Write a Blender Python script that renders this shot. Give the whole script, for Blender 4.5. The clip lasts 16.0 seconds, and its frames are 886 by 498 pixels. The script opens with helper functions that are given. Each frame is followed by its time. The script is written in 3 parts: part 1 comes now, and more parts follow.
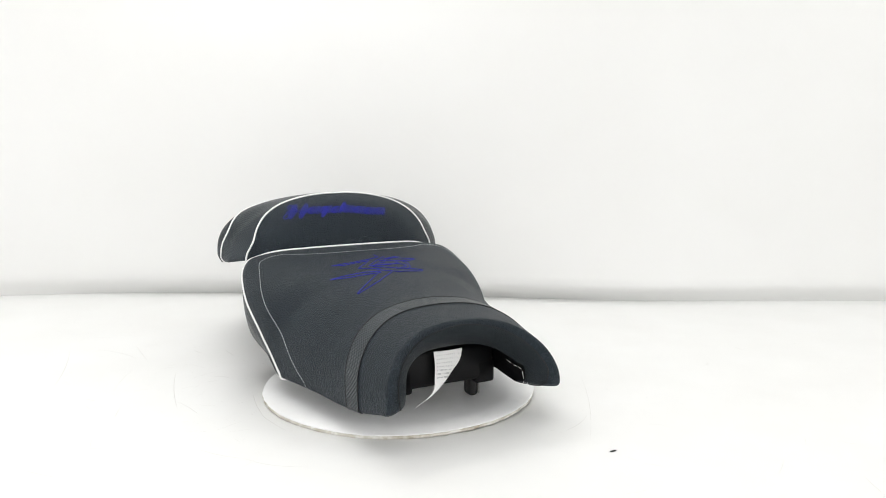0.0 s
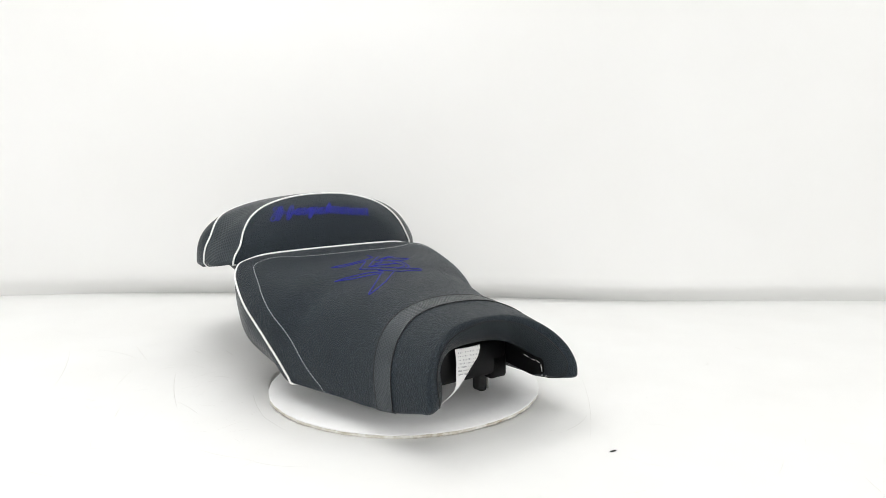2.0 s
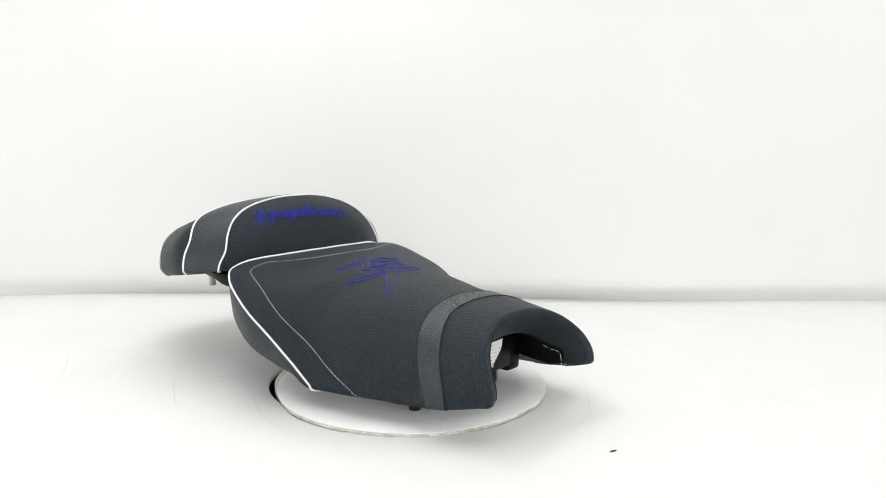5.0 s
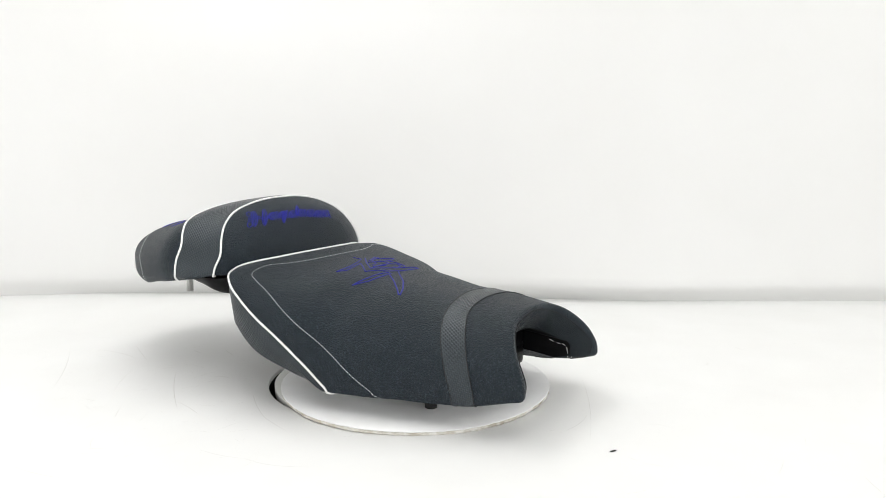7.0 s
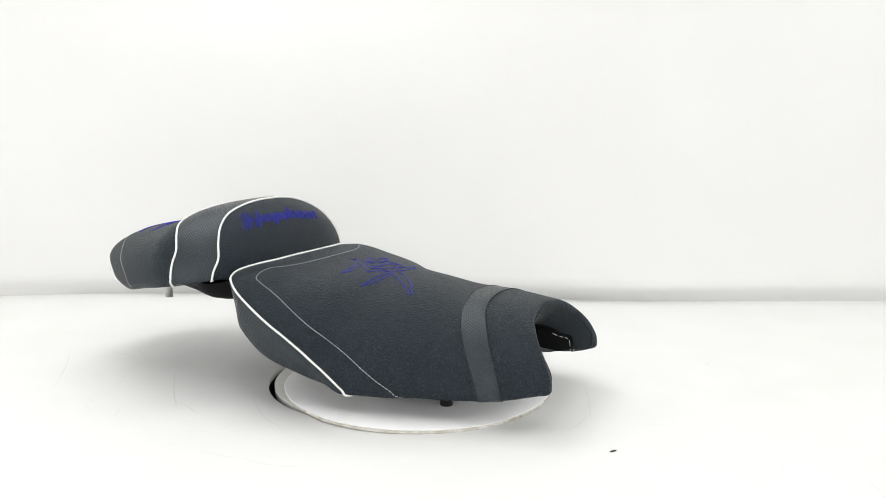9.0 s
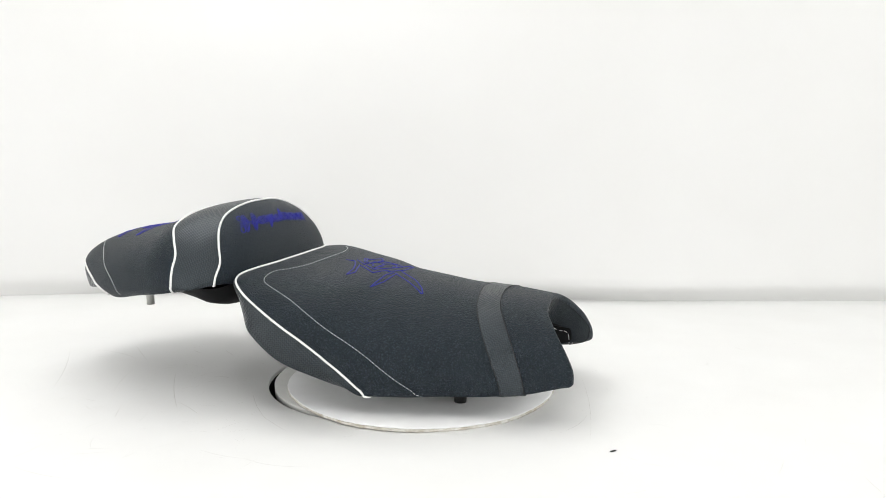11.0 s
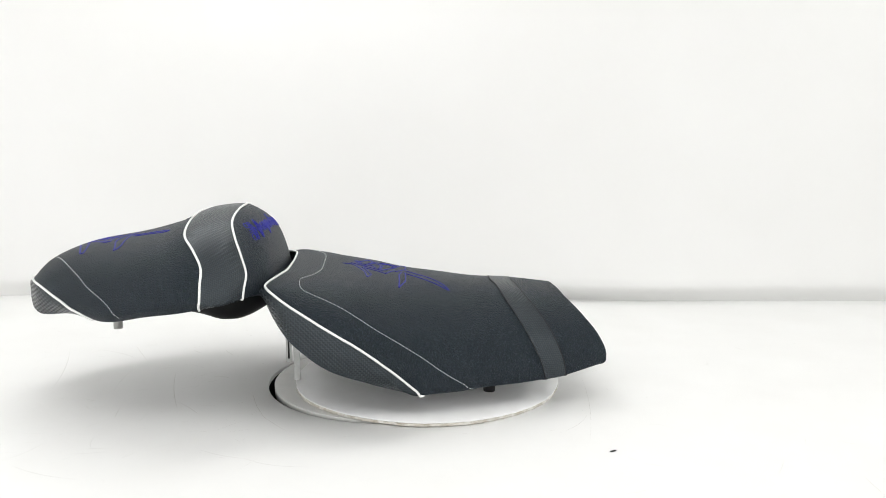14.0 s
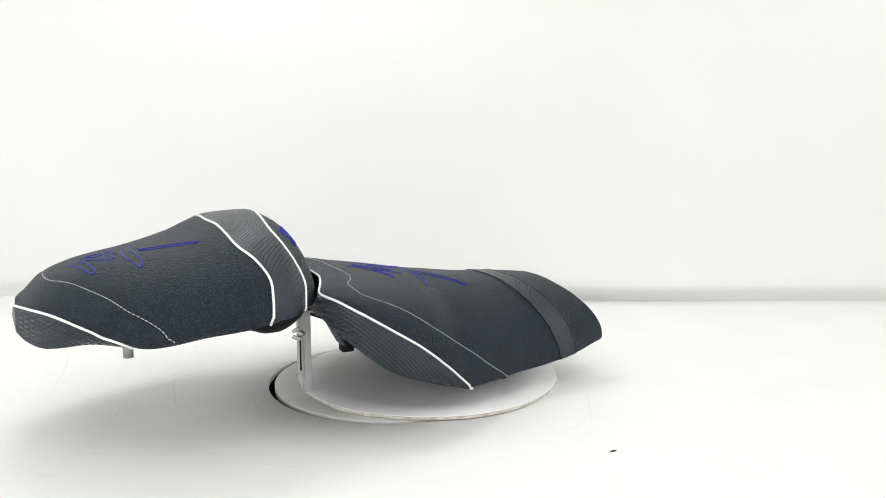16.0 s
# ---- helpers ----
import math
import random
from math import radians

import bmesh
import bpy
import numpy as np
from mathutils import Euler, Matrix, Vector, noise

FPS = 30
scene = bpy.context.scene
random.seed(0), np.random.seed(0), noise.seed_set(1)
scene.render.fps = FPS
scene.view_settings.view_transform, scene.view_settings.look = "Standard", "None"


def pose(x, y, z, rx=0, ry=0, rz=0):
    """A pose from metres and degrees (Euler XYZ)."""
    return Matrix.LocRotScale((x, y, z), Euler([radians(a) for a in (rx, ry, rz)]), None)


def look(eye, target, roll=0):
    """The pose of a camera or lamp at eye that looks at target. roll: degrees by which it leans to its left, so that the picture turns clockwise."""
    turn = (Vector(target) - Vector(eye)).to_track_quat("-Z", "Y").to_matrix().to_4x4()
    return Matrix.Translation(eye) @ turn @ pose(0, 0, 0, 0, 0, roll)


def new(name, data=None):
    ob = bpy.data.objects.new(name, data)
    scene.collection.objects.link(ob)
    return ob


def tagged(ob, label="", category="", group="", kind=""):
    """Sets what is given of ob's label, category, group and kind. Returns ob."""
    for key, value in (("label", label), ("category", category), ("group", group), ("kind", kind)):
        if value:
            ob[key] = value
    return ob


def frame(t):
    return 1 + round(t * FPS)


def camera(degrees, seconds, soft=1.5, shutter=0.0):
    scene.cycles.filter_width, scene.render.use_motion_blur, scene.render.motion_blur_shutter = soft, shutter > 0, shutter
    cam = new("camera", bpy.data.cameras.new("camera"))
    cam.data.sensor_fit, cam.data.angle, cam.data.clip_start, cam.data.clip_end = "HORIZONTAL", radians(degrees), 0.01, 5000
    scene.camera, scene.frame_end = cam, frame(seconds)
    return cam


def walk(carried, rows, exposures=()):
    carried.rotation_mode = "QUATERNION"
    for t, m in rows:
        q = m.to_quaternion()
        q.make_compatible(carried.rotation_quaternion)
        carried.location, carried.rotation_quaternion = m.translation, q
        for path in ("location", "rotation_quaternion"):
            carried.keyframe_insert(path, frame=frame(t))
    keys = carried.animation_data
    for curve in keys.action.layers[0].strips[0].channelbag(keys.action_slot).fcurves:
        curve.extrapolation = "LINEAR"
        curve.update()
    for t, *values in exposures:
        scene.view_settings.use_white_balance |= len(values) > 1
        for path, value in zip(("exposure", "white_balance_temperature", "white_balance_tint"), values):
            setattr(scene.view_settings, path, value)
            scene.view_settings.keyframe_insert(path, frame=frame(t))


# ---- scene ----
cam = camera(59.74, 16.0, soft=0.6)
EYE = (0.0, -1.1625, 0.3801)
YAW, PITCH = radians(3.619), radians(8.757)
AIM = (EYE[0] + math.sin(YAW) * math.cos(PITCH), EYE[1] + math.cos(YAW) * math.cos(PITCH), EYE[2] - math.sin(PITCH))
walk(cam, [(0, look(EYE, AIM, 0.129)), (16, look(EYE, AIM, 0.129))])

# turn of the table: seconds, degrees
TURNS = [(0, -37.35), (1, -32.95), (2, -28.85), (3, -24.25), (4, -19.75), (6.5, -9.85), (7.5, -5.75), (8.5, -1.85), (9, 0.2),
         (11.5, 10.35), (12, 12.5), (12.5, 14.95), (13, 18.75), (13.5, 24.3), (14, 30.5), (14.5, 37.1), (15, 43.2), (15.5, 48.5), (16, 53.2)]
SEAT_TURN = -28.6          # the saddle's own heading on the table
SIDE = 0.0126              # the saddle's offset from the table's axis

# ---------------------------------------------------------------- light
world = bpy.data.worlds.new("world")
world.use_nodes = True
world.node_tree.nodes["Background"].inputs[0].default_value = (1, 1, 1, 1)
world.node_tree.nodes["Background"].inputs[1].default_value = 0.2
scene.world = world
scene.view_settings.exposure = 0.0


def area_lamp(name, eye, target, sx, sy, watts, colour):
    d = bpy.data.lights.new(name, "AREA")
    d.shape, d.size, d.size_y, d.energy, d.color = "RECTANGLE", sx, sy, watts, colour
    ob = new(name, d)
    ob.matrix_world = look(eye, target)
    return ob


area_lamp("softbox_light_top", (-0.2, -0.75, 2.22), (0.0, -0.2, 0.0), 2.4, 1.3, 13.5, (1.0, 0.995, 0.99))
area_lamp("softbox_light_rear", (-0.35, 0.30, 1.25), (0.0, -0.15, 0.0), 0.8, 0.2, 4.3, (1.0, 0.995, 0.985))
# left, right and front: unseen fill lamps added to lift the shadows
area_lamp("added_fill_left", (-2.1, -0.6, 0.58), (0.0, -0.2, 0.05), 1.8, 0.95, 12.0, (1.0, 0.995, 0.99))
area_lamp("added_fill_right", (2.4, -0.8, 1.0), (0.0, 0.0, 0.2), 2.4, 1.7, 29.5, (1.0, 0.995, 0.99))
area_lamp("added_fill_front", (-0.1, -2.6, 0.68), (0.0, 0.2, 0.10), 3.0, 1.2, 26.0, (1.0, 0.995, 0.99))


# ---------------------------------------------------------------- materials
def material(name, colour, rough=0.5, metal=0.0, coat=0.0, tint=(1, 1, 1)):
    m = bpy.data.materials.new(name)
    m.use_nodes = True
    b = m.node_tree.nodes["Principled BSDF"]
    b.inputs["Base Color"].default_value = (*colour, 1)
    b.inputs["Roughness"].default_value = rough
    b.inputs["Metallic"].default_value = metal
    b.inputs["Coat Weight"].default_value = coat
    b.inputs["Specular Tint"].default_value = (*tint, 1)
    return m


def node(m, kind, **values):
    n = m.node_tree.nodes.new(kind)
    for k, v in values.items():
        if k in n.inputs:
            n.inputs[k].default_value = v
    return n


def wire(m, a, b):
    m.node_tree.links.new(a, b)


def bsdf(m):
    return m.node_tree.nodes["Principled BSDF"]


def ramp(m, source, stops):
    n = node(m, "ShaderNodeValToRGB")
    el = n.color_ramp.elements
    while len(el) < len(stops):
        el.new(0.5)
    for e, (p, c) in zip(el, stops):
        e.position, e.color = p, (*c, 1)
    wire(m, source, n.inputs[0])
    return n.outputs[0]


def bump(m, height, strength, distance, previous=None):
    n = node(m, "ShaderNodeBump", Strength=strength, Distance=distance)
    wire(m, height, n.inputs["Height"])
    if previous is not None:
        wire(m, previous, n.inputs["Normal"])
    wire(m, n.outputs[0], bsdf(m).inputs["Normal"])
    return n.outputs[0]


def vinyl_material(name, dark, light, grain):
    """Grained seat vinyl: fine leather pebble, glints painted in as pale flecks, and soft unevenness."""
    m = material(name, dark, 0.55, tint=(0.74, 0.89, 1.0))
    bsdf(m).inputs["Specular IOR Level"].default_value = 0.42
    at = node(m, "ShaderNodeTexCoord").outputs["Object"]
    fine = node(m, "ShaderNodeTexVoronoi", Scale=grain)
    wire(m, at, fine.inputs["Vector"])
    mid = node(m, "ShaderNodeTexNoise", Scale=grain * 0.85, Detail=3.0, Roughness=0.6)
    wire(m, at, mid.inputs["Vector"])
    broad = node(m, "ShaderNodeTexNoise", Scale=14.0, Detail=3.0)
    wire(m, at, broad.inputs["Vector"])
    # paler flecks put the pebble's glints into the base colour
    tone = ramp(m, mid.outputs[0], [(0.3, dark), (0.52, dark), (0.70, light), (0.85, light)])
    mix = node(m, "ShaderNodeMixRGB")
    mix.blend_type = "MULTIPLY"
    mix.inputs[0].default_value = 0.35
    wire(m, tone, mix.inputs[1])
    wire(m, broad.outputs[0], mix.inputs[2])
    wire(m, mix.outputs[0], bsdf(m).inputs["Base Color"])
    wire(m, ramp(m, mid.outputs[0], [(0.3, (0.60,) * 3), (0.7, (0.36,) * 3)]), bsdf(m).inputs["Roughness"])
    b = bump(m, fine.outputs["Distance"], 0.9, 0.0016)
    bump(m, mid.outputs[0], 0.9, 0.0018, b)
    return m


def weave_material(name, dark, light, pitch, rough=0.33):
    """Carbon-look vinyl: a small embossed basket weave laid along the panel's own run."""
    m = material(name, dark, rough, tint=(0.82, 0.93, 1.0))
    uv = node(m, "ShaderNodeUVMap").outputs[0]
    sep = node(m, "ShaderNodeSeparateXYZ")
    wire(m, uv, sep.inputs[0])

    def calc(op, a, b=None):
        n = node(m, "ShaderNodeMath")
        n.operation = op
        for i, s in enumerate((a, b)):
            if s is None:
                continue
            if isinstance(s, (int, float)):
                n.inputs[i].default_value = s
            else:
                wire(m, s, n.inputs[i])
        return n.outputs[0]

    k = math.pi / pitch
    a = calc("SINE", calc("MULTIPLY", sep.outputs[0], k))
    b = calc("SINE", calc("MULTIPLY", sep.outputs[1], k))
    h = calc("MULTIPLY_ADD", calc("MULTIPLY", a, b), 0.5)
    m.node_tree.nodes[-1].inputs[2].default_value = 0.5
    wire(m, ramp(m, h, [(0.42, dark), (0.60, light)]), bsdf(m).inputs["Base Color"])
    wire(m, ramp(m, h, [(0.36, (rough + 0.22,) * 3), (0.64, (rough - 0.04,) * 3)]), bsdf(m).inputs["Roughness"])
    bump(m, h, 0.7, 0.0006)
    return m


VINYL = vinyl_material("charcoal_vinyl", (0.0034, 0.0058, 0.0090), (0.033, 0.041, 0.055), 520.0)
SMOOTH = vinyl_material("smooth_vinyl", (0.008, 0.010, 0.0115), (0.014, 0.017, 0.019), 900.0)
WEAVE = weave_material("weave_vinyl", (0.0020, 0.0028, 0.0036), (0.030, 0.036, 0.042), 0.0029, 0.30)
PIPING = material("white_piping", (0.82, 0.82, 0.81), 0.35)
THREAD = material("pale_thread", (0.62, 0.64, 0.65), 0.7)
BLUE = material("blue_thread", (0.013, 0.016, 0.29), 0.5)
bsdf(BLUE).inputs["Specular IOR Level"].default_value = 0.3
SEAM = material("black_seam", (0.006, 0.006, 0.007), 0.7)
PLASTIC = material("black_plastic", (0.003, 0.003, 0.0035), 0.45)
bsdf(PLASTIC).inputs["Specular IOR Level"].default_value = 0.16
STEEL = material("zinc_steel", (0.62, 0.62, 0.60), 0.35, 0.9)
STAPLE = material("staple_wire", (0.8, 0.8, 0.78), 0.3, 1.0)
PAPER = material("label_fabric", (0.78, 0.78, 0.77), 0.8)
INK = material("grey_print", (0.30, 0.30, 0.32), 0.8)
RUBBER = material("black_rubber", (0.012, 0.012, 0.012), 0.6)
# near-black that stands for the shade inside gaps and slots
PIT = material("gap_shade", (0.01, 0.01, 0.01), 0.8)


def worn_white(name, base, stain, scale, amount, rough=0.4):
    """White board with stains, specks and thin scuffs."""
    m = material(name, base, rough)
    at = node(m, "ShaderNodeTexCoord").outputs["Object"]
    broad = node(m, "ShaderNodeTexNoise", Scale=scale, Detail=5.0, Roughness=0.6)
    wire(m, at, broad.inputs["Vector"])
    wire(m, ramp(m, broad.outputs[0], [(0.35, base), (0.75, stain)]), bsdf(m).inputs["Base Color"])
    wire(m, ramp(m, broad.outputs[0], [(0.3, (rough,) * 3), (0.8, (rough + 0.2,) * 3)]), bsdf(m).inputs["Roughness"])
    fine = node(m, "ShaderNodeTexNoise", Scale=scale * 22, Detail=3.0)
    wire(m, at, fine.inputs["Vector"])
    bump(m, fine.outputs[0], amount, 0.001)
    return m


FLOOR = worn_white("white_floor_vinyl", (0.875, 0.878, 0.869), (0.845, 0.845, 0.832), 5.0, 0.05, 0.42)
BACK = worn_white("white_backdrop", (0.755, 0.756, 0.747), (0.735, 0.734, 0.722), 2.2, 0.04, 0.6)
BOARD = worn_white("white_board", (0.84, 0.845, 0.85), (0.77, 0.77, 0.765), 12.0, 0.05, 0.33)
EDGE = worn_white("chipped_board_edge", (0.74, 0.73, 0.69), (0.36, 0.31, 0.23), 75.0, 0.6, 0.8)
BASE = worn_white("grey_base_plate", (0.62, 0.62, 0.60), (0.52, 0.52, 0.50), 9.0, 0.05, 0.4)
GALV = worn_white("galvanised_bar", (0.62, 0.63, 0.62), (0.40, 0.40, 0.39), 40.0, 0.2, 0.4)
SCUFF = material("grey_scuff", (0.60, 0.59, 0.56), 0.8)
DIRT = material("black_chip", (0.02, 0.02, 0.02), 0.7)


# ---------------------------------------------------------------- mesh helpers
def part(name, bm, mat, parent=None, label="", smooth=True):
    me = bpy.data.meshes.new(name)
    bmesh.ops.recalc_face_normals(bm, faces=bm.faces)
    bm.to_mesh(me)
    bm.free()
    me.materials.append(mat)
    if smooth:
        me.polygons.foreach_set("use_smooth", [True] * len(me.polygons))
    ob = new(name, me)
    if parent is not None:
        ob.parent = parent
    return tagged(ob, label)


def thing(name, label, category, group=""):
    return tagged(new(name), label, category, group)


def sheet(rows, uvs=None, closed=False):
    """A bmesh of quads over a grid of points; uvs: the same grid in metres."""
    bm = bmesh.new()
    vs = [[bm.verts.new(p) for p in row] for row in rows]
    lay = bm.loops.layers.uv.new("UVMap") if uvs is not None else None
    m = len(vs[0])
    for i in range(len(vs) - 1):
        for j in range(m if closed else m - 1):
            k = (j + 1) % m
            q = [(i, j), (i + 1, j), (i + 1, k), (i, k)]
            co = [vs[a][b].co for a, b in q]
            if (co[0] - co[2]).length < 1e-7 or (co[1] - co[3]).length < 1e-7:
                continue
            f = bm.faces.new([vs[a][b] for a, b in q])
            if lay is not None:
                for l, (a, b) in zip(f.loops, q):
                    l[lay].uv = uvs[a][b]
    return bm


def box(bm, cx, cy, cz, sx, sy, sz, bevel=0.0, turn=None):
    r = bmesh.ops.create_cube(bm, size=1.0)
    m = Matrix.Translation((cx, cy, cz)) @ (turn or Matrix()) @ Matrix.Diagonal((sx, sy, sz, 1))
    bmesh.ops.transform(bm, matrix=m, verts=r["verts"])
    if bevel:
        es = list({e for v in r["verts"] for e in v.link_edges})
        bmesh.ops.bevel(bm, geom=es, offset=bevel, segments=2, affect="EDGES", profile=0.5)
    return bm


def rod(bm, a, b, r1, r2=None, seg=16):
    a, b = Vector(a), Vector(b)
    m = Matrix.Translation((a + b) / 2) @ (b - a).to_track_quat("Z", "Y").to_matrix().to_4x4()
    bmesh.ops.create_cone(bm, cap_ends=True, segments=seg, radius1=r1, radius2=r2 or r1, depth=(b - a).length, matrix=m)
    return bm


def tube(bm, pts, r, seg=8, normals=None, flat=1.0, closed=False):
    """A round (or flattened) cord along points."""
    pts = [Vector(p) for p in pts]
    n = len(pts)
    rings = []
    for i, p in enumerate(pts):
        q0, q1 = (pts[i - 1], pts[(i + 1) % n]) if closed else (pts[max(i - 1, 0)], pts[min(i + 1, n - 1)])
        t = (q1 - q0)
        t = t.normalized() if t.length > 1e-9 else Vector((1, 0, 0))
        up = Vector(normals[i]) if normals is not None else (Vector((0, 0, 1)) if abs(t.z) < 0.95 else Vector((0, 1, 0)))
        s = t.cross(up).normalized()
        up = s.cross(t).normalized()
        rings.append([bm.verts.new(p + s * (r * math.cos(a)) + up * (r * flat * math.sin(a)))
                      for a in (2 * math.pi * k / seg for k in range(seg))])
    for i in range(n if closed else n - 1):
        for k in range(seg):
            bm.faces.new((rings[i][k], rings[i][(k + 1) % seg], rings[(i + 1) % n][(k + 1) % seg], rings[(i + 1) % n][k]))
    if not closed:
        bm.faces.new(rings[0])
        bm.faces.new(rings[-1])
    return bm


def spline(xs, ys, q):
    """Monotone cubic through knots."""
    xs, ys = np.asarray(xs, float), np.asarray(ys, float)
    h = np.diff(xs)
    d = np.diff(ys) / h
    m = np.zeros(len(xs))
    m[0], m[-1] = d[0], d[-1]
    for i in range(1, len(xs) - 1):
        if d[i - 1] * d[i] > 0:
            a, b = 2 * h[i] + h[i - 1], h[i] + 2 * h[i - 1]
            m[i] = (a + b) / (a / d[i - 1] + b / d[i])
    q = np.clip(np.asarray(q, float), xs[0], xs[-1])
    i = np.clip(np.searchsorted(xs, q) - 1, 0, len(h) - 1)
    t = (q - xs[i]) / h[i]
    return (ys[i] * (1 + 2 * t) * (1 - t) ** 2 + h[i] * m[i] * t * (1 - t) ** 2
            + ys[i + 1] * t * t * (3 - 2 * t) + h[i] * m[i + 1] * t * t * (t - 1))


def smooth_line(pts, n):
    """n points along a smooth curve through control points of any width."""
    p = np.asarray(pts, float)
    s = np.r_[0, np.cumsum(np.linalg.norm(np.diff(p, axis=0), axis=1) + 1e-6)]
    q = np.linspace(0, s[-1], n)
    m = np.gradient(p, s, axis=0) if len(p) > 2 else np.repeat((p[-1:] - p[:1]) / s[-1], len(p), 0)
    i = np.clip(np.searchsorted(s, q) - 1, 0, len(s) - 2)
    h = (s[i + 1] - s[i])[:, None]
    t = ((q - s[i]) / (s[i + 1] - s[i]))[:, None]
    return (p[i] * (1 + 2 * t) * (1 - t) ** 2 + h * m[i] * t * (1 - t) ** 2
            + p[i + 1] * t * t * (3 - 2 * t) + h * m[i + 1] * t * t * (t - 1))


def straight_line(pts, n):
    """n points along straight runs between control points."""
    p = np.asarray(pts, float)
    s = np.r_[0, np.cumsum(np.linalg.norm(np.diff(p, axis=0), axis=1))]
    q = np.linspace(0, s[-1], n)
    return np.stack([np.interp(q, s, p[:, k]) for k in range(p.shape[1])], -1)


# ---------------------------------------------------------------- the padded forms
class Form:
    """A padded form: half sections along its length, mirrored. v runs along it, a from crown to hem."""

    def __init__(self, u, y, z, skew=0.0, fuller=0.0):
        self.g, self.skew, self.fuller = np.stack([u, y, z], -1), skew, fuller

    def at(self, v, a, side=1.0, lift=0.0):
        g = self.g
        n, m = g.shape[:2]
        v, a, side = np.broadcast_arrays(np.asarray(v, float), np.asarray(a, float), np.asarray(side, float))
        x, w = np.clip(v, 0, 1) * (n - 1), np.clip(a, 0, 1) * (m - 1)
        i, j = np.minimum(x.astype(int), n - 2), np.minimum(w.astype(int), m - 2)
        s, t = (x - i)[..., None], (w - j)[..., None]
        p = g[i, j] * (1 - s) * (1 - t) + g[i + 1, j] * s * (1 - t) + g[i, j + 1] * (1 - s) * t + g[i + 1, j + 1] * s * t
        du = (g[i + 1, j] - g[i, j]) * (1 - t) + (g[i + 1, j + 1] - g[i, j + 1]) * t
        da = (g[i, j + 1] - g[i, j]) * (1 - s) + (g[i + 1, j + 1] - g[i + 1, j]) * s
        nn = np.cross(da, du)
        nn = nn / (np.linalg.norm(nn, axis=-1, keepdims=True) + 1e-12)
        nn = -nn                       # outward
        p, nn = p + nn * lift, nn.copy()
        p[..., 1] = p[..., 1] * np.where(side > 0, 1 + self.fuller, -1.0) - SIDE + self.skew * np.clip(p[..., 0] / 0.28, 0, 1)
        nn[..., 1] *= side
        return p, nn

    def patch(self, v0, v1, a0, a1, nv, na, both=True, side=1.0, lift=0.0):
        """Grid and its metres between v0..v1 and a0..a1, each a number or a function of the other's share."""
        rows, uvs = [], []
        for i in range(nv + 1):
            s = i / nv
            ts = np.linspace(-1, 1, 2 * na + 1) if both else np.linspace(0, 1, na + 1)
            lo, hi = (f(s) if callable(f) else f for f in (a0, a1))
            aa = lo + (hi - lo) * np.abs(ts)
            va = v0(aa) if callable(v0) else v0
            vb = v1(aa) if callable(v1) else v1
            sd = np.where(ts < 0, -1.0, 1.0) if both else np.full(len(ts), side)
            p, _ = self.at(va + (vb - va) * s, aa, sd, lift)
            rows.append(p)
        r = np.array(rows)
        d0 = np.r_[np.zeros((1, r.shape[1])), np.cumsum(np.linalg.norm(np.diff(r, axis=0), axis=2), 0)]
        d1 = np.c_[np.zeros(r.shape[0]), np.cumsum(np.linalg.norm(np.diff(r, axis=1), axis=2), 1)]
        d0 = np.repeat(d0[:, r.shape[1] // 2][:, None], r.shape[1], 1)
        return rows, np.stack([d0, d1 - d1[:, r.shape[1] // 2][:, None]], -1)

    def drop(self, pts, axes, rows, lift):
        """The surface points over which flat marks lie: pts are pairs along the two axes."""
        n = self.g.shape[0]
        va, vb = rows
        out, nrm = [], []
        vv, aa = np.meshgrid(np.linspace(va, vb, 140), np.linspace(0, 0.72, 90), indexing="ij")
        p, nn = (np.concatenate(q) for q in zip(*[tuple(k.reshape(-1, 3) for k in self.at(vv, aa, sd)) for sd in (1, -1)]))
        p = p + np.array((0, SIDE, 0))
        for q in np.asarray(pts):
            k = np.argmin((p[:, axes[0]] - q[0]) ** 2 + (p[:, axes[1]] - q[1]) ** 2)
            other = ({0, 1, 2} - set(axes)).pop()
            c = p[k].copy()
            d = np.zeros(3)
            d[axes[0]], d[axes[1]] = q[0] - c[axes[0]], q[1] - c[axes[1]]
            if abs(nn[k][other]) > 0.15:
                d[other] = -(nn[k] @ d) / nn[k][other]
            out.append(c + d + nn[k] * lift - np.array((0, SIDE, 0)))
            nrm.append(nn[k])
        return out, nrm


def half_sections(k, M, L):
    a = np.linspace(0, np.pi / 2, M)[None]
    e = (2 / k["n"])[:, None]
    w, zt, zp, zb, hb = (k[q][:, None] for q in ("w", "zt", "zp", "zb", "hb"))
    y, z = w * np.sin(a) ** e, zp + (zt - zp) * np.cos(a) ** e
    b = np.linspace(0, 1, L + 1)[1:][None]
    return np.concatenate([y, w - hb * b ** 1.6], 1), np.concatenate([z, zp + (zb - zp) * b ** 0.9], 1)


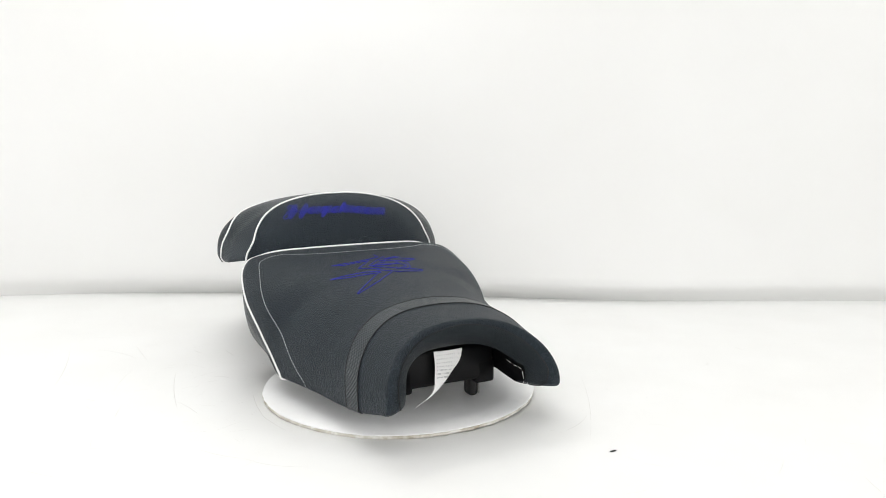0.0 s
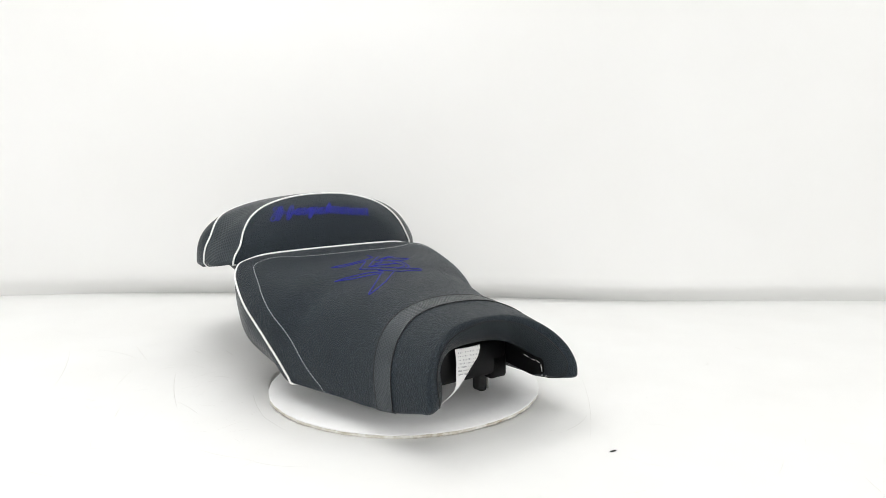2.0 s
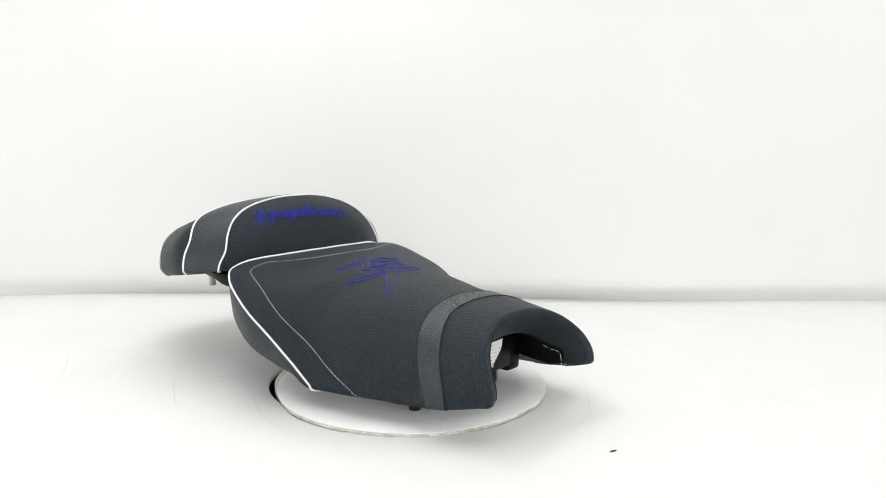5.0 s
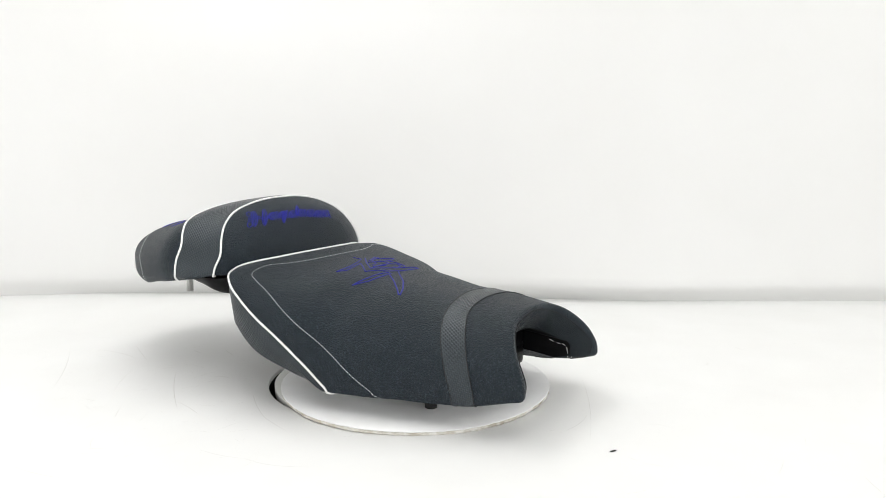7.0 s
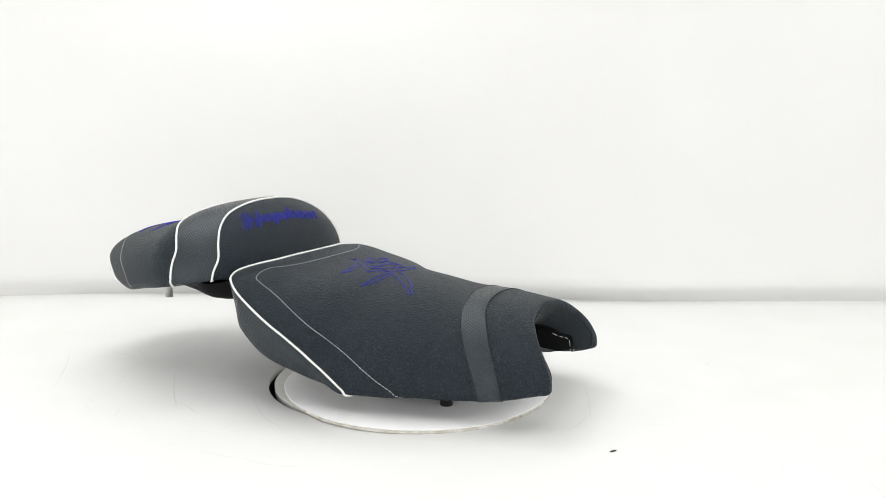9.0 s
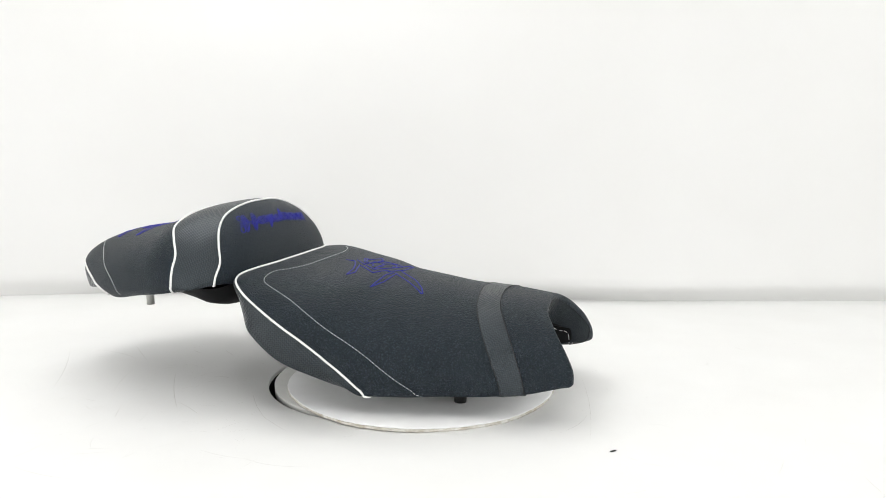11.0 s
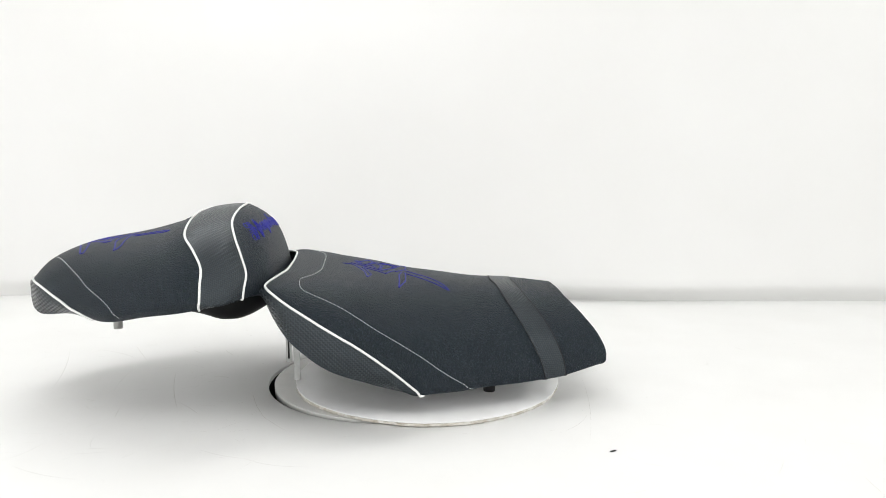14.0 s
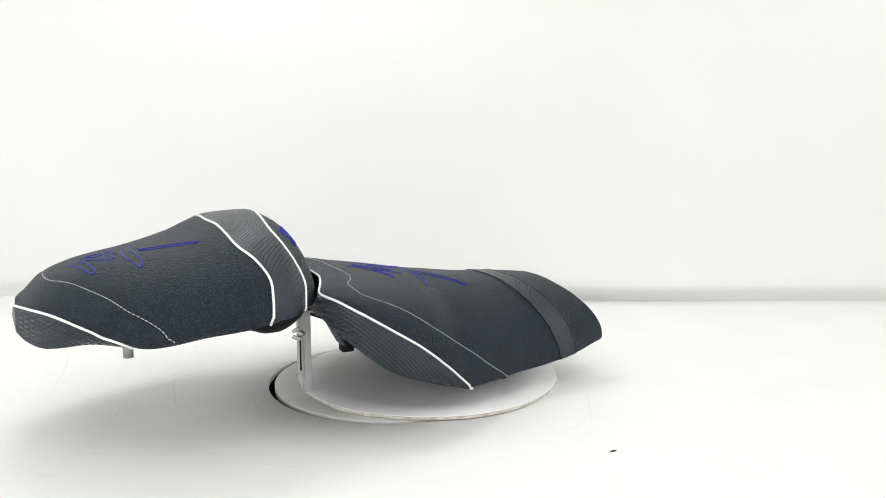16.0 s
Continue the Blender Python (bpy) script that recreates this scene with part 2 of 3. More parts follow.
RIDER_U = [-0.187, -0.17, -0.14, -0.1, -0.05, 0, 0.05, 0.11, 0.18, 0.24]
RIDER = {'zt': [0.188, 0.1872, 0.185, 0.1798, 0.175, 0.1685, 0.1633, 0.1569, 0.1525, 0.147],
     'w': [0.147, 0.17, 0.1901, 0.1956, 0.1878, 0.1758, 0.1611, 0.1449, 0.134, 0.1215],
     'zp': [0.1686, 0.169, 0.1422, 0.1062, 0.0768, 0.034, 0.0375, 0.0369, 0.045, 0.061],
     'n': [3.0085, 3.0853, 3.2279, 3.1635, 2.8778, 2.5584, 2.4889, 2.413, 2.5273, 2.2996],
     'zb': [0.1681, 0.140, 0.108, 0.0765, 0.0540, 0.0335, 0.024, 0.0335, 0.0375, 0.051],
     'hb': [0.035, 0.022, 0.005, 0.006, 0.008, 0.018, 0.027, 0.022, 0.012, 0.005]}
NOSE = {'uf0': 0.239,
     'uf1': 0.287,
     'tt': 0.04,
     'tl': 0.034,
     'ur0': -0.15,
     'bu': 0.012,
     'back': 0.024,
     'skew': -0.008}
PILLION_U = [-0.509, -0.5, -0.48, -0.43, -0.38, -0.32, -0.265, -0.225, -0.2, -0.18, -0.16, -0.15]
PILLION = {'zt': [0.175, 0.183, 0.2027, 0.2216, 0.2295, 0.2445, 0.267, 0.272, 0.2623, 0.2413, 0.1807, 0.1408],
     'w': [0.045, 0.062, 0.0941, 0.1329, 0.1614, 0.1846, 0.1977, 0.189, 0.165, 0.138, 0.098, 0.06],
     'zp': [0.17, 0.1684, 0.1655, 0.1533, 0.1496, 0.1576, 0.1729, 0.1632, 0.1673, 0.1676, 0.1428, 0.1283],
     'n': [2.3, 2.4, 2.4, 2.4, 2.6, 2.7, 2.4, 2.0, 2.0, 2.1, 2.25, 2.35],
     'zb': [0.148, 0.14, 0.1341, 0.1397, 0.1365, 0.1469, 0.1564, 0.1627, 0.1668, 0.164, 0.1423, 0.1278],
     'hb': [0.0, 0.0, 0.0089, 0.0182, 0.0111, 0.0115, 0.0062, 0.0091, 0.0076, 0.0061, 0.0055, 0.0053]}


def rider_form(N=120, M=48, L=20, roll=20):
    u0 = RIDER_U[0]
    v = np.linspace(0, 1, N)
    k = {q: spline(RIDER_U, s, u0 + (0.24 - u0) * v) for q, s in RIDER.items()}
    y, z = half_sections(k, M, L)
    j = np.arange(y.shape[1]) / (y.shape[1] - 1)
    uf = spline([0, 0.15, 0.35, 0.55, 0.68, 0.80, 1.0], [NOSE["uf0"] + (NOSE["uf1"] - NOSE["uf0"]) * q for q in (0, 0.05, 0.38, 0.82, 1.0, 0.95, 0.48)], j)
    ur = spline([0, 0.15, 0.30, 0.45, 0.60, 0.75, 1.0], [NOSE["ur0"], -0.152, -0.161, -0.171, -0.179, -0.184, -0.185], j)
    U, Y, Z = [ur + (uf - ur) * s for s in v], list(y), list(z)
    th = NOSE["tt"] + (NOSE["tl"] - NOSE["tt"]) * j
    ty, tz = np.gradient(y[-1]), np.gradient(z[-1])
    l = np.hypot(ty, tz) + 1e-9
    ny, nz = tz / l, -ty / l
    w = np.clip((j - 0.48) / 0.24, 0, 1)
    w = w * w * (3 - 2 * w)
    ny, nz = ny + (-0.99 - ny) * w, nz + (0.10 - nz) * w
    for s in np.linspace(0, np.pi, roll + 1)[1:]:
        d = th * (1 - np.cos(s)) / 2
        Y.append(y[-1] + ny * d), Z.append(z[-1] + nz * d), U.append(uf + NOSE["bu"] * np.sin(s) - NOSE["back"] * (1 - np.cos(s)) / 2)
    return Form(np.array(U), np.maximum(np.array(Y), 0), np.array(Z), NOSE["skew"])


ROLL_V = 119 / 139         # where the rider form's front edge begins to roll under


def pillion_form(N=120, M=48, L=16):
    t = np.linspace(0, 1, N)
    u = -0.53 + 0.38 * (0.5 - 0.5 * np.cos(np.pi * t))
    cap = np.sqrt(np.clip((u + 0.53) / (PILLION_U[0] + 0.53), 0, 1))[:, None]
    u = np.maximum(u, PILLION_U[0])
    k = {q: spline(PILLION_U, s, u) for q, s in PILLION.items()}
    y, z = half_sections(k, M, L)
    return Form(u[:, None] - 0.004 * (1 - cap) + 0 * y, y * cap, 0.160 + (z - 0.160) * cap, fuller=0.04)


def side_line(form, us, zs, v0, v1, n):
    """(v, a) along a flank where the height follows zs over us."""
    out = []
    aa = np.linspace(0.25, 1.0, 400)
    for v in np.linspace(v0, v1, n):
        p, _ = form.at(v, aa)
        d = p[:, 2] - spline(us, zs, p[:, 0])
        k = np.nonzero(d <= 0)[0]
        k = int(k[0]) if len(k) else len(aa) - 1
        out.append((v, float(aa[k])))
        if aa[k] > 0.80:
            break
    out = np.array(out)
    out[1:-1, 1] = (out[:-2, 1] + 2 * out[1:-1, 1] + out[2:, 1]) / 4
    return [tuple(q) for q in out]


def seam_line(form, ctrl, n, lift):
    """Both sides' points and normals along a line given as (v, a) from the crown to one hem, mirrored."""
    k = np.array((0.45, 0.25))
    c = smooth_line(np.array(ctrl) * k, n) / k
    p1, n1 = form.at(c[:, 0], c[:, 1], 1.0, lift)
    p2, n2 = form.at(c[:, 0], c[:, 1], -1.0, lift)
    return list(p1[::-1]) + list(p2[1:]), list(n1[::-1]) + list(n2[1:])


def flat_run(rows):
    """A flank's own length and height in metres."""
    return [[(p[0] + 0.3 * p[1], p[2]) for p in row] for row in rows]


def stitches(pts, normals, length, gap, r):
    """A row of short thread stitches along a line."""
    pts = np.array(pts)
    s = np.r_[0, np.cumsum(np.linalg.norm(np.diff(pts, axis=0), axis=1))]
    nrm = np.array(normals)
    bm = bmesh.new()
    x = 0.0
    while x + length < s[-1]:
        q = np.array([x, x + length * 0.5, x + length])
        p = np.stack([np.interp(q, s, pts[:, k]) for k in range(3)], -1)
        nn = np.stack([np.interp(q, s, nrm[:, k]) for k in range(3)], -1)
        tube(bm, p, r, 5, nn, 0.7)
        x += length + gap
    return bm


# ---------------------------------------------------------------- the room
def setting():
    # floor sheet with the round opening for the turntable
    hole, n, hx, hy = 0.1905, 96, -0.002, -0.006
    x0, x1, y0, y1 = -2.4, 2.6, -2.8, 1.2
    loops = []
    for rad, z in ((hole, -0.006), (hole, -0.0008), (hole + 0.001, 0.0), (0.3, 0.0), (0.5, 0.0)):
        loops.append([(hx + rad * math.cos(2 * math.pi * k / n), hy + rad * math.sin(2 * math.pi * k / n), z) for k in range(n)])
    edge = []
    for k in range(n):
        c, s = math.cos(2 * math.pi * k / n), math.sin(2 * math.pi * k / n)
        d = min((x1 if c > 0 else x0) / c if abs(c) > 1e-6 else 9, (y1 if s > 0 else y0) / s if abs(s) > 1e-6 else 9)
        edge.append((c * d, s * d, 0.0))
    loops.append(edge)
    tagged(part("floor", sheet(loops, closed=True), FLOOR), "white scuffed vinyl floor sheet with a round cut-out", "floor", kind="structure")

    # shallow well under the opening, coloured black for the shade in the gap
    bm = sheet([[(hx + 0.1915 * math.cos(2 * math.pi * k / 64), hy + 0.1915 * math.sin(2 * math.pi * k / 64), z) for k in range(64)] for z in (-0.0065, -0.05)], closed=True)
    bm.faces.new([v for v in bm.verts if v.co.z < -0.04])
    tagged(part("turntable_well", bm, PIT), "well coloured black for the shade in the gap round the sunken turntable base", "well", kind="structure")

    # hanging backdrop with soft waves and a curled lower edge
    bx = [-2.15, -0.91, -0.69, -0.37, 0.21, 0.574, 0.9, 1.11, 2.45]
    by = [0.60, 0.640, 0.657, 0.648, 0.569, 0.509, 0.496, 0.481, 0.40]
    rows = []
    for back, z in ((0.062, 0.0), (0.058, 0.003), (0.046, 0.011), (0.029, 0.021), (0.012, 0.031), (0.003, 0.042), (0.0, 0.056), (0.0, 0.08), (0.002, 0.15),
                    (0.004, 0.3), (0.006, 0.6), (0.008, 1.0), (0.01, 1.6), (0.012, 2.3)):
        row = []
        for i in range(161):
            x = -2.15 + 4.6 * i / 160
            lift = 1 - math.exp(-z / 0.25)
            y = float(spline(bx, by, x)) * (1 - lift) + (0.585 - 0.075 * x) * lift
            wave = 0.005 * math.sin(3.1 * x + 0.4) + 0.003 * math.sin(7.7 * x + 1.7)
            curl = 0.75 + 0.35 * math.sin(2.3 * x + 1.1)
            row.append((x, y + back * curl - 0.062 * curl * math.exp(-z / 0.1) + wave * min(1.0, z / 0.06), z))
        rows.append(row)
    tagged(part("wall_backdrop", sheet(rows), BACK), "plain white hanging backdrop with a curled lower edge", "backdrop", kind="structure")

    # plain unseen walls and ceiling, added to bounce the lamps' light as fill
    for name, c, s in (("added_wall_left", (-2.25, -0.9, 1.15), (0.1, 4.0, 2.3)), ("added_wall_right", (2.55, -0.9, 1.15), (0.1, 4.0, 2.3)),
                       ("added_wall_rear", (0.15, -2.75, 1.15), (4.7, 0.1, 2.3)), ("added_wall_back", (0.15, 1.05, 1.15), (4.7, 0.1, 2.3))):
        tagged(part(name, box(bmesh.new(), *c, *s), BACK, smooth=False), "plain white unseen wall added to bounce light", "wall", kind="structure")
    tagged(part("ceiling", box(bmesh.new(), 0.15, -0.85, 2.35, 5.0, 4.2, 0.1), BACK, smooth=False), "plain white unseen ceiling added to bounce light", "ceiling", kind="structure")


def disc(r, z0, z1, cx, cy, n=360, wob=0.0, sag=0.0, bevel=0.0008):
    """A round board with an uneven rim."""
    def ring(rr, z, w):
        out = []
        for k in range(n):
            t = 2 * math.pi * k / n
            e = w * noise.noise((3 * math.cos(t), 3 * math.sin(t), 1.7)) + 0.5 * w * noise.noise((17 * math.cos(t), 17 * math.sin(t), 4.1))
            e -= 0.9 * w * max(0.0, noise.noise((48 * math.cos(t), 48 * math.sin(t), z * 300)) - 0.15)
            d = sag * (math.sin(2 * t + 0.6) + 0.5 * math.sin(3 * t)) * (rr / r) ** 4
            out.append((cx + (rr + e) * math.cos(t), cy + (rr + e) * math.sin(t), z + d))
        return out
    rows = [ring(0.004, z0, 0), ring(r * 0.5, z0, 0), ring(r - bevel, z0, wob), ring(r, z0 + bevel, wob), ring(r, z1 - bevel, wob), ring(r - bevel, z1, wob), ring(r * 0.8, z1, 0), ring(r * 0.5, z1, 0), ring(0.004, z1, 0)]
    bm = sheet(rows, closed=True)
    bm.verts.ensure_lookup_table()
    bm.faces.new([bm.verts[k] for k in range(n)])
    bm.faces.new([bm.verts[8 * n + k] for k in range(n)])
    return bm


def turntable():
    base = thing("sunken_turntable", "grey round metal turntable base sunk in the floor", "turntable")
    part("base_plate", disc(0.1855, -0.012, 0.0004, 0.001, -0.002), BASE, base)
    part("spindle_block", rod(bmesh.new(), (0, 0, -0.049), (0, 0, -0.012), 0.05), PLASTIC, base)
    top = thing("display_board", "white round display board with a chipped rim on the turntable", "display board")
    part("board", disc(0.1995, 0.0008, 0.0050, 0.048, -0.0143, wob=0.0026, sag=0.0010), EDGE, top, "chipped fibreboard edge")
    part("white_facing", disc(0.2, 0.0051, 0.0072, 0.048, -0.0143, wob=0.0018, sag=0.0010), BOARD, top, "smooth white facing sheet")
    return top


# ---------------------------------------------------------------- the saddle
PIPE_REAR = [(0.0, 0.0), (0.0, 0.15), (0.0, 0.30), (0.0, 0.44), (0.006, 0.56)]
PIPE_U, PIPE_Z = [-0.185, -0.172, -0.160, -0.140, -0.098, -0.056, -0.014, 0.027, 0.060], [0.180, 0.177, 0.1715, 0.160, 0.1335, 0.106, 0.0725, 0.036, 0.008]
STITCH_U, STITCH_Z = [-0.140, -0.121, -0.076, -0.023, 0.026, 0.072, 0.098, 0.125], [0.181, 0.174, 0.1545, 0.1195, 0.086, 0.052, 0.036, 0.0185]


def rider_seat():
    f = rider_form()
    top = thing("rider_seat", "charcoal grained vinyl rider saddle with white piping and blue embroidery", "motorcycle seat")
    pipe = PIPE_REAR + side_line(f, PIPE_U, PIPE_Z, 0.03, 0.42, 50)
    pv, pa = [p[0] for p in pipe[3:]], [p[1] for p in pipe[3:]]
    end, vend = pa[-1], pv[-1]

    def hem(v):
        if v <= vend:
            return float(spline(pv, pa, v))
        return end + (1 - end) * min(1, (v - vend) / 0.03)

    rows, uv = f.patch(0.0, 1.0, 0.0, hem, 240, 40)
    part("seat_cover", sheet(rows, uv), VINYL, top)
    for sd in (1, -1):
        rows, uv = f.patch(0.0, vend, lambda s: hem(s * vend), 1.0, 96, 14, both=False, side=sd)
        uv = flat_run(rows)
        part("side_panel", sheet(rows, uv), WEAVE, top, "embossed carbon-look side panel")
    # rear face below the piping
    edge = [f.at(0.0, a, s)[0] for s, aa in ((-1, np.linspace(1, 0, 30)), (1, np.linspace(0, 1, 30)[1:])) for a in aa]
    inner = [Vector(p) + Vector((0.02, 0, -0.02)) for p in edge]
    low = [Vector((p[0] + 0.05, p[1] * 0.85, 0.10)) for p in edge]
    part("rear_panel", sheet([edge, inner, low]), WEAVE, top, "carbon-look rear panel")
    # piping
    p, n = seam_line(f, pipe, 140, 0.0008)
    part("piping", tube(bmesh.new(), p, 0.0016, 8, n), PIPING, top, "white edge piping")
    # band across the front
    ba = [0.0, 0.116, 0.274, 0.387, 0.541, 0.671, 0.74, 1.0]
    br = [0.646, 0.655, 0.661, 0.668, 0.679, 0.694, 0.705, 0.717]
    bf = [0.720, 0.724, 0.732, 0.738, 0.742, 0.750, 0.757, 0.767]
    rows, uv = f.patch(lambda a: spline(ba, br, a), lambda a: spline(ba, bf, a), 0.0, 1.0, 8, 60, lift=0.0007)
    part("grip_band", sheet(rows, uv), WEAVE, top, "carbon-look vinyl band")
    for row in (br, bf):
        p, n = seam_line(f, list(zip(row, ba)), 60, 0.0006)
        part("seam", tube(bmesh.new(), p, 0.0007, 6, n), SEAM, top)
    # seam round the nose and the smooth facing inside it
    sa, sv = [0.0, 0.15, 0.3, 0.45, 0.55, 0.64, 0.70, 1.0], [0.893, 0.903, 0.911, 0.916, 0.919, 0.923, 0.932, 0.940]
    rows, uv = f.patch(lambda a: spline(sa, sv, a), 1.0, 0.0, 1.0, 16, 60, lift=0.0004)
    part("nose_facing", sheet(rows, uv), SMOOTH, top, "smooth black vinyl facing")
    p, n = seam_line(f, list(zip(sv, sa)), 60, 0.0006)
    part("seam", tube(bmesh.new(), p, 0.0007, 6, n), SEAM, top)
    # top stitching
    st = [(0.098, 0.0), (0.098, 0.06), (0.0775, 0.172), (0.060, 0.255), (0.064, 0.312)] + side_line(f, STITCH_U, STITCH_Z, 0.094, 0.525, 40)
    p, n = seam_line(f, st, 260, 0.0004)
    part("stitching", stitches(p, n, 0.0036, 0.0020, 0.00050), THREAD, top, "pale top stitching")
    # embroidered emblem, plain strokes
    strokes = [[(-0.042, -0.074), (-0.046, -0.039), (-0.057, -0.006), (-0.066, 0.013), (-0.079, 0.010)],
               [(-0.042, -0.074), (-0.036, -0.058), (-0.042, -0.034), (-0.048, -0.012)],
               [(-0.049, -0.010), (-0.037, -0.020), (-0.015, -0.041), (-0.009, -0.024), (-0.002, -0.011)],
               [(-0.066, 0.023), (-0.046, 0.001), (-0.020, -0.022), (-0.023, 0.003), (-0.021, 0.026), (-0.014, 0.035)],
               [(0.002, -0.092), (0.004, -0.060), (0.004, -0.037), (0.009, -0.015)],
               [(0.002, -0.092), (0.012, -0.066), (0.014, -0.039), (0.014, -0.016)],
               [(0.013, -0.020), (0.040, -0.044), (0.060, -0.064), (0.072, -0.077), (0.074, -0.076), (0.067, -0.060), (0.050, -0.035), (0.030, -0.015), (0.015, 0.001)],
               [(-0.020, -0.020), (0.001, 0.018), (0.011, 0.054), (0.018, 0.050), (0.016, 0.012), (0.000, -0.017)],
               [(-0.051, 0.015), (-0.062, 0.042), (-0.052, 0.038), (-0.041, 0.066), (-0.034, 0.052), (-0.036, 0.028), (-0.046, 0.005)],
               [(-0.041, 0.029), (-0.025, 0.029), (-0.018, 0.011), (-0.025, -0.010)],
               [(-0.015, 0.037), (-0.005, 0.034), (0.002, 0.015), (-0.006, 0.018)],
               [(-0.058, 0.046), (-0.050, 0.020), (-0.034, 0.010), (-0.030, -0.004)],
               [(-0.033, 0.040), (-0.018, 0.043), (-0.002, 0.040), (0.006, 0.030)]]
    for s in strokes:
        bm = bmesh.new()
        p, n = f.drop(straight_line(s, 9 * len(s)), (0, 1), (0.0, 0.6), 0.0003)
        tube(bm, p, 0.00105, 6, n, 0.6)
        part("emblem_stroke", bm, BLUE, top, "blue embroidered stroke")
    # inner lining of the nose and the folded lower hem of its legs
    aa = np.linspace(0, 1, 40)
    ring = np.concatenate([f.at(1.0, aa[::-1], -1.0)[0], f.at(1.0, aa[1:], 1.0)[0]])
    rows = [ring + np.array((-d, 0, 0.10 * d)) for d in (0.0, 0.012, 0.03, 0.05, 0.075, 0.10)]
    part("lining", sheet(rows), PLASTIC, top, "black lining inside the nose arch")
    for sd in (1, -1):
        outer = f.at(np.linspace(ROLL_V, 0.60, 12), 1.0, sd)[0]
        inner = f.at(1.0, 1.0, sd)[0][None] + np.linspace(0, 1, 12)[:, None] * np.array((-0.10, 0, 0.01))
        rim = f.at(np.linspace(ROLL_V, 1.0, 12), 1.0, sd)[0]
        bm = sheet([outer, 0.5 * (outer + inner) + np.array((0, 0, 0.002)), inner])
        vs = [bm.verts.new(p) for p in rim]
        bm.faces.new(vs)
        part("hem", bm, SMOOTH, top, "folded vinyl hem")
    # underside tray
    v = np.linspace(0.02, 0.68, 40)
    rows = []
    for t in np.linspace(-1, 1, 25):
        sd = 1.0 if t >= 0 else -1.0
        h, _ = f.at(v, 0.995, sd)
        c = h.copy()
        c[:, 1] = (h[:, 1] + SIDE) * abs(t) * 0.97 - SIDE
        c[:, 2] = h[:, 2] + 0.004 + 0.028 * (1 - abs(t) ** 3)
        rows.append(c)
    part("tray", sheet(rows), PLASTIC, top, "black moulded plastic tray")
    bm = box(bmesh.new(), 0.165, -SIDE, 0.070, 0.05, 0.15, 0.05, 0.006)
    box(bm, 0.16, 0.062 - SIDE, 0.056, 0.06, 0.03, 0.035, 0.005)
    box(bm, 0.16, -0.062 - SIDE, 0.056, 0.06, 0.03, 0.035, 0.005)
    part("cross_brace", bm, PLASTIC, top, "black moulded brace")
    part("rubber_foot", rod(bmesh.new(), (0.132, -0.086 - SIDE, 0.0073), (0.132, -0.086 - SIDE, 0.055), 0.0085, 0.0105), RUBBER, top, "black rubber foot")
    bm = box(bmesh.new(), 0.142, 0.066 - SIDE, 0.033, 0.022, 0.013, 0.052, 0.005)
    foot = part("hook_foot", bm, RUBBER, top, "black moulded hook foot")
    part("strip", box(bmesh.new(), 0.145, 0.0745 - SIDE, 0.030, 0.014, 0.0025, 0.040, 0.001), STEEL, foot, "bright steel strip")
    part("hook", box(bmesh.new(), -0.045, 0.10 - SIDE, 0.055, 0.02, 0.016, 0.03, 0.003), PLASTIC, top)
    part("lug", box(bmesh.new(), -0.122, -0.096 - SIDE, 0.097, 0.018, 0.018, 0.022, 0.003), PLASTIC, top)
    # staples inside the nose
    for v_, a_ in ((0.996, 0.42), (0.994, 0.50), (0.992, 0.57), (0.990, 0.64), (0.988, 0.71), (0.974, 0.71)):
        p, n = f.at(v_, np.array([a_, a_ + 0.05]), 1.0, 0.0012)
        p = p + np.array((-0.007, 0.0, -0.005))
        part("staple", tube(bmesh.new(), p, 0.0006, 5), STAPLE, top)
    # care label
    edge0 = smooth_line([(0.200, -0.023, 0.0965), (0.201, -0.0215, 0.080), (0.200, -0.021, 0.064), (0.203, -0.024, 0.046), (0.206, -0.052, 0.028)], 18)
    edge1 = smooth_line([(0.200, 0.019, 0.0965), (0.199, 0.0175, 0.083), (0.197, 0.006, 0.066), (0.200, -0.014, 0.046), (0.205, -0.050, 0.0285)], 18)
    rows = [[p + (q - p) * t + np.array((0.002 * math.sin(3 * t), -SIDE, 0)) for t in (0, 0.25, 0.5, 0.75, 1)] for p, q in zip(edge0, edge1)]
    tag = part("care_label", sheet(rows), PAPER, top, "white fabric care label")
    bm = bmesh.new()
    for k in range(13):
        t = 0.08 + 0.07 * k
        for i in range(8):
            if (3 * k + 5 * i) % 7 == 0:
                continue
            q = edge0[i] + (edge1[i] - edge0[i]) * t
            box(bm, q[0] + 0.0026, q[1] - SIDE, q[2], 0.0003, 0.0006, 0.0018 + 0.0005 * math.sin(9 * t + i))
    part("print", bm, INK, tag, "rows of unreadable grey print")
    return top


